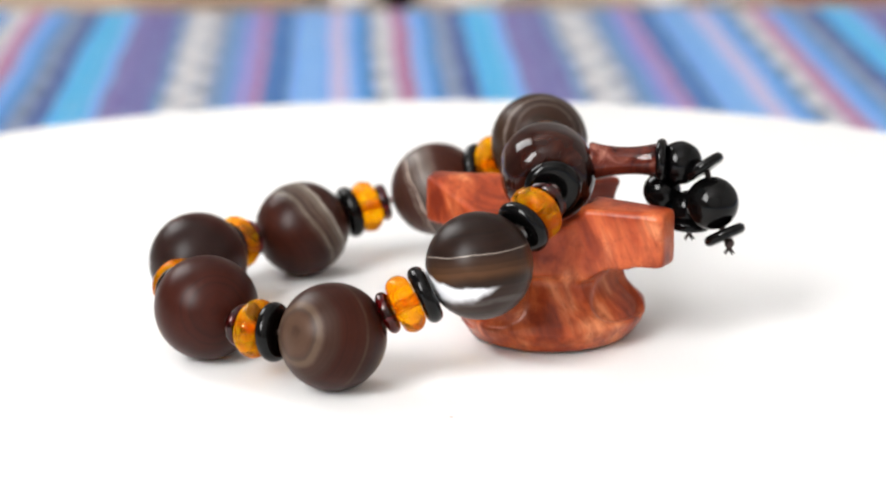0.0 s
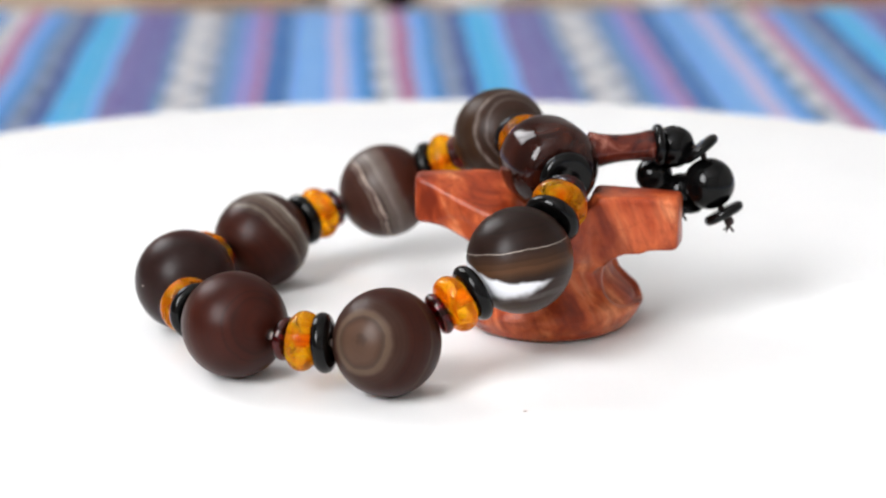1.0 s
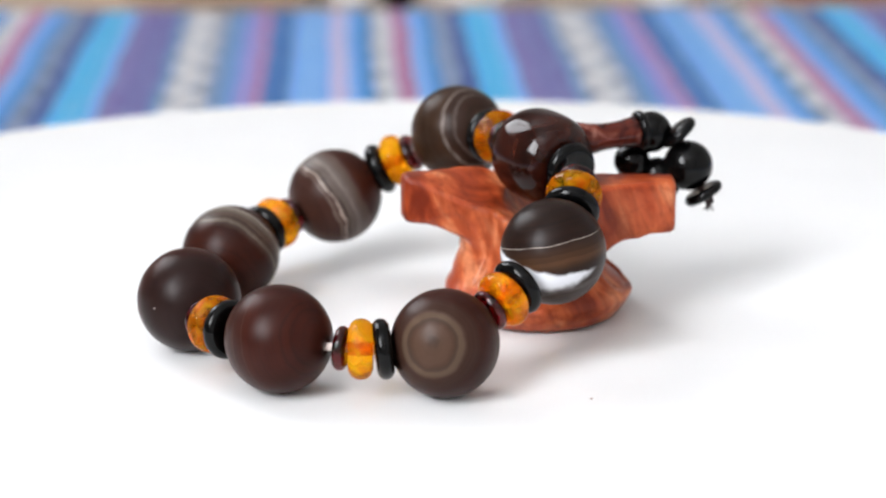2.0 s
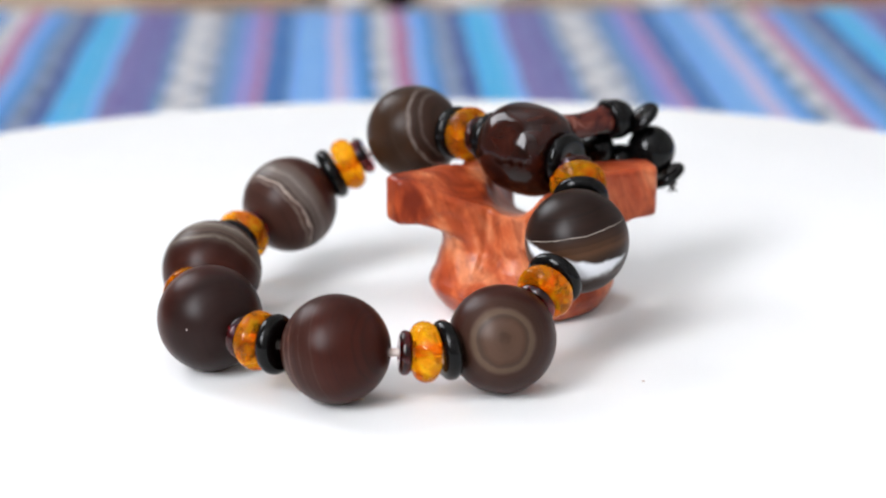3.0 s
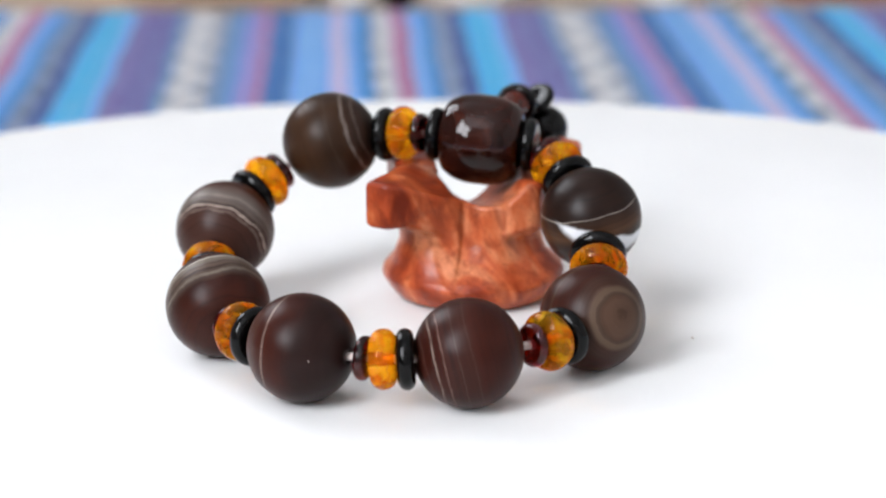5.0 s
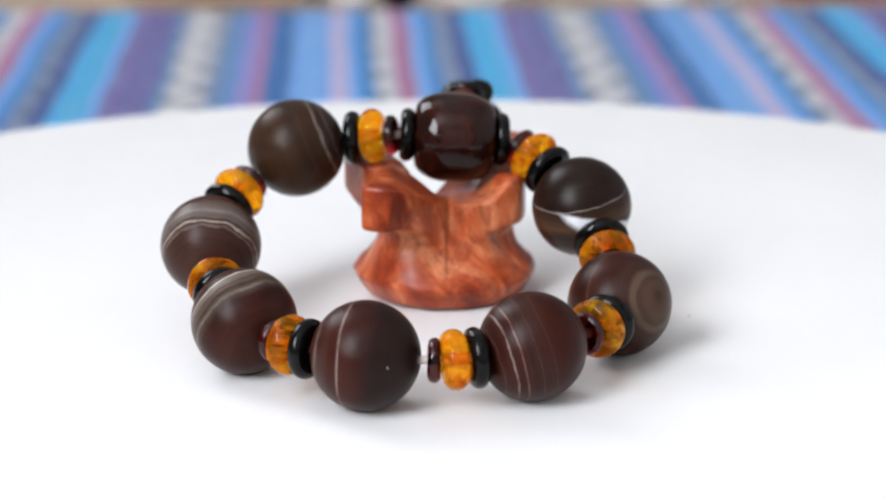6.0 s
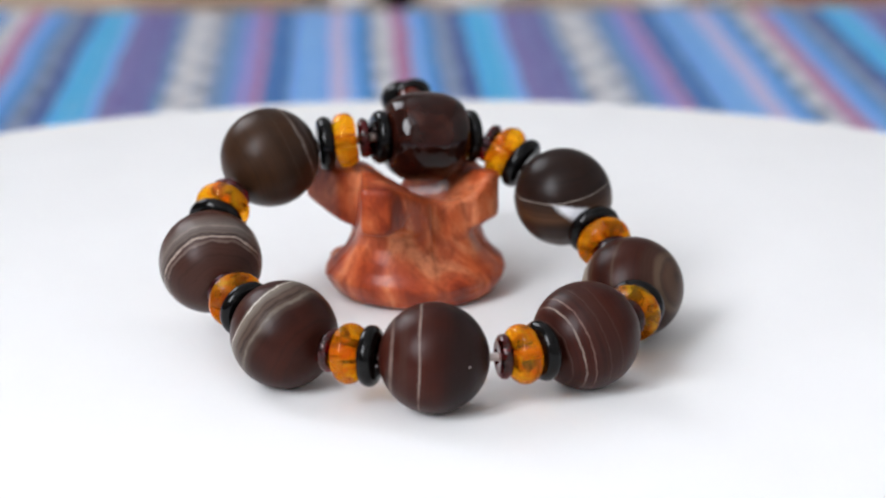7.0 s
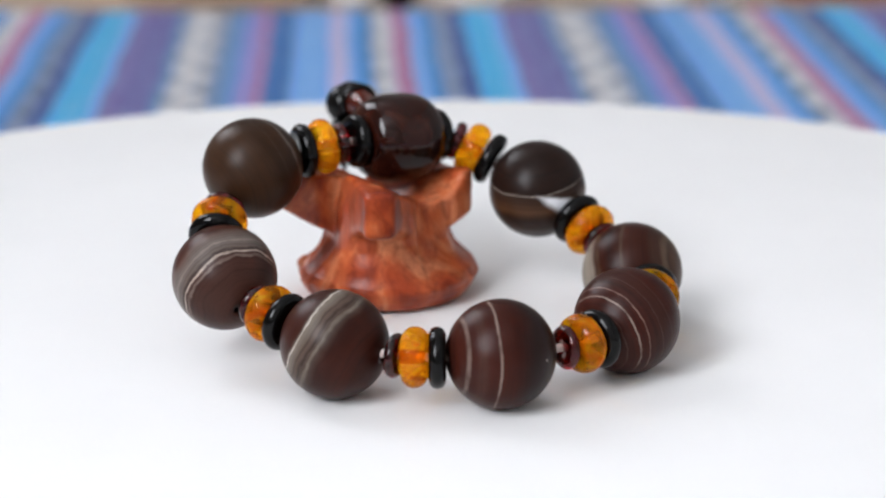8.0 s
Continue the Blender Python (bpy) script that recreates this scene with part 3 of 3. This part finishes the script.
def bracelet():
    thing = new("bead_bracelet", None)
    tagged(thing, "brown agate bead bracelet with amber spacers, propped on a stand", "bracelet")
    pos = {k: Vector(v) * MM for k, v in BEADS.items()}
    order = "EFDABCG"
    b0, b1 = BARREL - BARREL_AXIS * (BARREL_HALF + 0.0032), BARREL + BARREL_AXIS * (BARREL_HALF + 0.0032)
    path = [b1] + [pos[k] for k in order] + [b0]
    for i, k in enumerate(order):
        ob = new("agate_bead", bead_mesh("agate_bead", AGATE[k], BEAD_R, path[i + 2] - path[i]))
        ob.parent, ob.matrix_basis, ob["label"] = thing, Matrix.Translation(pos[k]), AGATE_LABEL[k]
    fleck = bmesh.new()
    bmesh.ops.create_icosphere(fleck, subdivisions=2, radius=0.0002, matrix=Matrix.Translation(pos["A"] + Vector((-0.905, -0.41, 0.085)).normalized() * (BEAD_R - 0.0001)))
    part("pale_fleck", fleck, CORD, thing, "tiny pale fleck in the stone")
    black = finish(lathe(ring_profile(0.0056, 0.0016, 0.0011), 40), "black_disc", BLACK)
    amber = finish(lathe(ring_profile(0.0056, 0.0023, 0.0011, 0.9), 40, 0.012, 3), "amber_wheel", AMBER)
    red = finish(lathe(ring_profile(0.0041, 0.0012, 0.0010), 36), "red_disc", RED)
    rnd = random.Random(7)

    def place(mesh, name, at, axis, tilt, label):
        ob = new(name, mesh)
        ob.parent = thing
        ob.matrix_basis = along(at, axis, rnd.uniform(0, 360)) @ pose(0, 0, 0, rnd.uniform(-tilt, tilt), rnd.uniform(-tilt, tilt), 0)
        ob["label"] = label

    middle = sum(pos.values(), Vector()) / 7

    def bow(p, q, out):
        """The control point of the cord's arc between two beads, which bows outwards."""
        m, u = (p + q) / 2, (q - p).normalized()
        side = m - middle
        side -= u * side.dot(u)
        side.z *= 0.3
        return m + side.normalized() * 2 * out

    def arc(p, c, q, t):
        return p * (1 - t) ** 2 + c * 2 * t * (1 - t) + q * t * t

    def spacers(p, q, lead, out, slack=0.0):
        """black, amber and red from the bead at p towards q; lead: how far from p the row begins; out: how far the cord bows outwards."""
        c, d, whole = bow(p, q, out), lead, (q - p).length
        for mesh, name, half, label, tilt in ((black, "black_spacer", 0.0016, "glossy black disc", 5), (amber, "amber_spacer", 0.0023, "clear orange amber wheel", 4),
                                              (red, "red_spacer", 0.0012, "dark red glass disc", 4)):
            d += half
            t = d / whole
            place(mesh, name, arc(p, c, q, t), arc(p, c, q, t + 0.02) - arc(p, c, q, t - 0.02), tilt, label)
            d += half + slack

    bows = {"EF": 0.0013, "FD": 0.0040, "DA": 0.0042, "AB": 0.0038, "BC": 0.0022, "CG": 0.0038}
    gaps = [(pos[u], pos[v], bows[u + v]) for u, v in zip(order, order[1:])]
    for p, q, out in gaps:
        spacers(p, q, BEAD_R - 0.2 * out + 0.0001, out, 0.0001)
    spacers(pos["G"], b0, BEAD_R + 0.0003, 0.0012, 0.00025)
    spacers(pos["E"], b1, BEAD_R + 0.0003, 0.0012, 0.0002)
    # elastic cord through all the beads
    loop = [BARREL, b1, pos["E"]]
    for p, q, out in gaps:
        c = bow(p, q, out)
        loop += [arc(p, c, q, 0.25), arc(p, c, q, 0.5), arc(p, c, q, 0.75), q]
    loop.append(b0)
    bm = bmesh.new()
    for p, q in zip(loop, loop[1:] + loop[:1]):
        bmesh.ops.create_cone(bm, cap_ends=True, segments=10, radius1=0.0008, radius2=0.0008, depth=(q - p).length, matrix=along((p + q) / 2, q - p))
    part("elastic_cord", bm, CORD, thing, "pale elastic cord")
    # barrel bead and its caps
    prof = [(0.0011, -BARREL_HALF), (0.0054, -BARREL_HALF), (0.0063, -BARREL_HALF + 0.0003)]
    for i in range(1, 24):
        u = -1 + 2 * i / 24
        prof.append((BARREL_R - (BARREL_R - 0.0066) * abs(u) ** 3.0, u * (BARREL_HALF - 0.0003)))
    prof += [(0.0063, BARREL_HALF - 0.0003), (0.0054, BARREL_HALF), (0.0011, BARREL_HALF), prof[0]]
    part("barrel_bead", lathe(prof, 64), BARREL_STONE, thing, "glossy dark red-brown barrel bead", at=along(BARREL, BARREL_AXIS))
    cap = finish(lathe(ring_profile(0.0055, 0.0015, 0.0011), 40), "barrel_cap", BLACK)
    for s in (-1, 1):
        place(cap, "barrel_cap", BARREL + BARREL_AXIS * s * (BARREL_HALF + 0.0015), BARREL_AXIS, 1, "glossy black disc")
    # the pendant tail: tube, discs, balls and knots
    t0, t1 = Vector((31.2, -5.6, 34.9)) * MM, Vector((44.0, -7.6, 35.6)) * MM
    ax = (t1 - t0).normalized()
    half = (t1 - t0).length / 2
    prof = [(0.0010, -half), (0.0034, -half), (0.0038, -half + 0.0004)]
    for i in range(1, 16):
        u = -1 + 2 * i / 16
        prof.append((0.0027 + 0.0008 * u * u - 0.0003 * u, u * (half - 0.0004)))
    prof += [(0.0032, half - 0.0004), (0.0029, half), (0.0010, half), prof[0]]
    part("tube_bead", lathe(prof, 40), TUBE_STONE, thing, "red agate tube bead with a waist", at=along((t0 + t1) / 2, ax))
    disc = finish(lathe(ring_profile(0.0042, 0.0010, 0.0009), 36), "tail_disc", BLACK)
    for at, axis in (((44.9, -7.8, 35.6), (1, -0.15, 0.05)), ((52.8, -10.0, 34.8), (-0.58, 0.36, 0.73)), ((56.6, -14.0, 22.4), (-0.41, 0.33, 0.85)), ((50.5, -6.8, 22.4), (0.1, 0.1, 1))):
        place(disc, "tail_disc", Vector(at) * MM, axis, 3, "glossy black disc")
    for name, at, r in (("tail_bead", (48.6, -6.4, 34.7), 0.0042), ("tail_bead", (54.3, -11.5, 28.0), 0.0051), ("tail_bead", (45.4, -4.4, 28.6), 0.0037), ("tail_bead", (50.3, -6.6, 25.6), 0.0035)):
        ob = new(name, bead_mesh(name, BLACK, r))
        ob.parent, ob.matrix_basis, ob["label"] = thing, Matrix.Translation(Vector(at) * MM), "polished black ball"
    # dark cord of the tail, with frayed knots
    runs = [[(44.9, -7.8, 35.6), (48.6, -7.4, 34.9), (53.2, -9.8, 35.0), (54.3, -11.5, 28.0), (56.6, -14.0, 22.4), (57.4, -14.9, 20.2)],
            [(48.6, -7.4, 34.9), (45.4, -4.4, 28.6), (50.3, -6.6, 25.6), (50.5, -6.8, 22.4), (50.6, -7.0, 20.8)]]
    for run in runs:
        bm = bmesh.new()
        for p, q in zip(run, run[1:]):
            p, q = Vector(p) * MM, Vector(q) * MM
            bmesh.ops.create_cone(bm, cap_ends=True, segments=10, radius1=0.0006, radius2=0.0006, depth=(q - p).length, matrix=along((p + q) / 2, q - p))
        end = Vector(run[-1]) * MM
        bmesh.ops.create_icosphere(bm, subdivisions=2, radius=0.0010, matrix=Matrix.Translation(end + Vector((0, 0, 0.0008))))
        for a in range(5):
            u = Vector((math.cos(a * 1.3), math.sin(a * 1.3), -1.2)).normalized()
            bmesh.ops.create_cone(bm, cap_ends=True, segments=6, radius1=0.0003, radius2=0.0001, depth=0.0018, matrix=along(end + u * 0.0008, u))
        part("tail_cord", bm, DARKCORD, thing, "dark knotted cord end")
    return thing


BRACELET = bracelet()

# ---- the carved stand ----
STAND = (23.8, -3.3)


def stand_field(g):
    """Signed distance of the rough carving, in millimetres."""
    x, y, z = g[..., 0] - STAND[0], g[..., 1] - STAND[1], g[..., 2]
    r, a = np.hypot(x, y), np.arctan2(y, x)
    wob = 0.5 * np.sin(3 * a + 0.6) + 0.4 * np.sin(5 * a + 1.9) + 0.3 * np.sin(7 * a)
    # foot and waist
    zz = [-2, 0, 1.2, 3, 5, 6.5, 8, 10, 13, 17, 22, 30]
    rr = [15.0, 16.2, 17.2, 18.6, 19.6, 19.0, 17.2, 15.2, 13.8, 13.4, 13.2, 13.0]
    rad = np.interp(z, zz, rr) + 2.6 * np.exp(-((a - 2.36) / 0.8) ** 2) * np.clip((z - 6) / 4, 0.2, 1) + wob * np.clip((z - 5) / 6, 0.1, 1.6)
    d = (r - rad) * 0.85
    d = smax(d, z - 23.5, 1.5)

    def prism(corners, z0, z1, k=1.3):
        e = None
        for (x0, y0), (x1, y1) in zip(corners, corners[1:] + corners[:1]):
            n = np.array((y1 - y0, x0 - x1)) / np.hypot(x1 - x0, y1 - y0)
            h = (x - x0) * n[0] + (y - y0) * n[1]
            e = h if e is None else smax(e, h, k)
        e = smax(e, z - z1, k)
        return smax(e, z0 - 0.45 * np.clip(22.5 - r, 0, 30) - z, k)

    arms = [([(-25.4, 11.4), (-13.0, -0.2), (-4.0, 4.0), (0.0, 12.0), (-23.2, 17.8)], 18.2, 29.2),
            ([(20.2, -19.6), (24.0, -13.2), (9.0, -2.5), (-2.0, -4.5), (2.0, -13.5)], 17.2, 29.2),
            ([(16.5, 14.5), (9.5, 22.5), (-2.0, 17.0), (-3.0, 6.0), (5.0, 6.0)], 18.2, 28.0),
            ([(-12.0, -9.0), (-9.0, -16.2), (-1.0, -17.6), (5.0, -14.0), (2.0, -6.0), (-7.0, -4.5)], 18.0, 27.0)]
    for i, (c, z0, z1) in enumerate(arms):
        arm = prism(c, z0, z1)
        if i == 0:      # the sloping cut on top of the longest arm
            arm = smax(arm, 0.022 * x - 0.477 * y + 0.878 * z - 19.9, 0.8)
        d = smin(d, arm, 1.4)
    # the bed of the barrel and its neighbours, and the channel across it that falls to one side
    bx, by, bz = g[..., 0] - BARREL[0] / MM, g[..., 1] - BARREL[1] / MM, g[..., 2] - BARREL[2] / MM
    s = -by
    rad = 9.4 - 3.0 * np.clip(np.abs(s) / 8.2, 0, 1) ** 3.0
    d = smax(d, rad - np.hypot(bx + 0.05 * by, bz + 0.07 * s), 0.5)
    run, side = 0.87 * x + 0.5 * y, 0.87 * y - 0.5 * x
    d = smax(d, 6.2 - np.hypot(side, z - (19.4 - 0.24 * run) - 6.2), 1.2)
    return smax(d, -z, 0.4)


def stand():
    lo, hi = np.array((-4.0, -26.0, -1.2)), (50, 20, 31)
    verts, quads = surface(stand_field, lo, hi, 1.0)
    # chisel marks: shallow gouges at chance places of the rough carving
    rng = np.random.RandomState(5)
    spots = verts[rng.choice(len(verts), 240, replace=False)]
    spots = spots[spots[:, 2] > 2.0]
    eps = 0.4
    grad = np.stack([stand_field(spots + eps * np.eye(3)[i]) - stand_field(spots - eps * np.eye(3)[i]) for i in range(3)], -1)
    grad /= np.linalg.norm(grad, axis=1, keepdims=True) + 1e-9
    size = rng.uniform(5, 26, len(spots))
    deep = rng.uniform(0.4, 1.1, len(spots))
    strong = (rng.uniform(0, 1, len(spots)) < 0.22) & (spots[:, 2] > 8) & (spots[:, 2] < 20) & (np.hypot(spots[:, 0] - STAND[0], spots[:, 1] - STAND[1]) < 16)
    size[strong] = rng.uniform(3.5, 7.0, strong.sum())
    deep[strong] = rng.uniform(1.2, 2.3, strong.sum())
    stroke = np.cross(grad, rng.normal(size=grad.shape) * (1.0, 1.0, 0.5))
    stroke *= (rng.uniform(1, 6, len(spots)) / (np.linalg.norm(stroke, axis=1) + 1e-9))[:, None]
    centres = spots + grad * (size - deep)[:, None]

    def carved(g):
        d = stand_field(g) - 0.4
        near = np.abs(d) < 3.0
        p, e = g[near], d[near]
        whole = e.copy()
        for c, r, low, u in zip(centres, size, deep, stroke):
            q = p - c
            q = q - np.clip(q @ u / (u @ u), -1, 1)[:, None] * u
            e = smax(e, np.minimum(r - np.sqrt((q ** 2).sum(-1)), whole + low), 0.3)
        d[near] = e
        return smax(d, -g[..., 2], 0.3)

    verts, quads = surface(carved, lo, hi, 0.4)
    me = bpy.data.meshes.new("bracelet_stand")
    me.from_pydata((verts * MM).tolist(), [], quads.tolist())
    bm = bmesh.new()
    bm.from_mesh(me)
    bpy.data.meshes.remove(me)
    for v in bm.verts:
        v.co.z = max(v.co.z, 0.0)
    bmesh.ops.smooth_vert(bm, verts=bm.verts, factor=0.5, use_axis_x=True, use_axis_y=True, use_axis_z=True)
    ob = new("bracelet_stand", finish(bm, "bracelet_stand", ROSEWOOD))
    tagged(ob, "carved reddish-brown wooden stand with four stubby arms on the turntable", "stand")
    return ob


STAND_OB = stand()


def crumb():
    bm = bmesh.new()
    bmesh.ops.create_icosphere(bm, subdivisions=2, radius=0.00035)
    for v in bm.verts:
        v.co.x *= 1 + 0.3 * noise.noise(v.co * 3000)
        v.co.z = v.co.z * 0.4 + 0.0002
        v.co += Vector((0.0037, -0.0523, 0))
    return tagged(new("crumb", finish(bm, "crumb", CORD)), "tiny pale crumb on the white turntable", "crumb")


CRUMB = crumb()


def motions():
    for ob in (TURNTABLE, BRACELET, STAND_OB, CRUMB):
        walk(ob, [(t, pose(0, 0, 0, 0, 0, a)) for t, a in TURN])


motions()
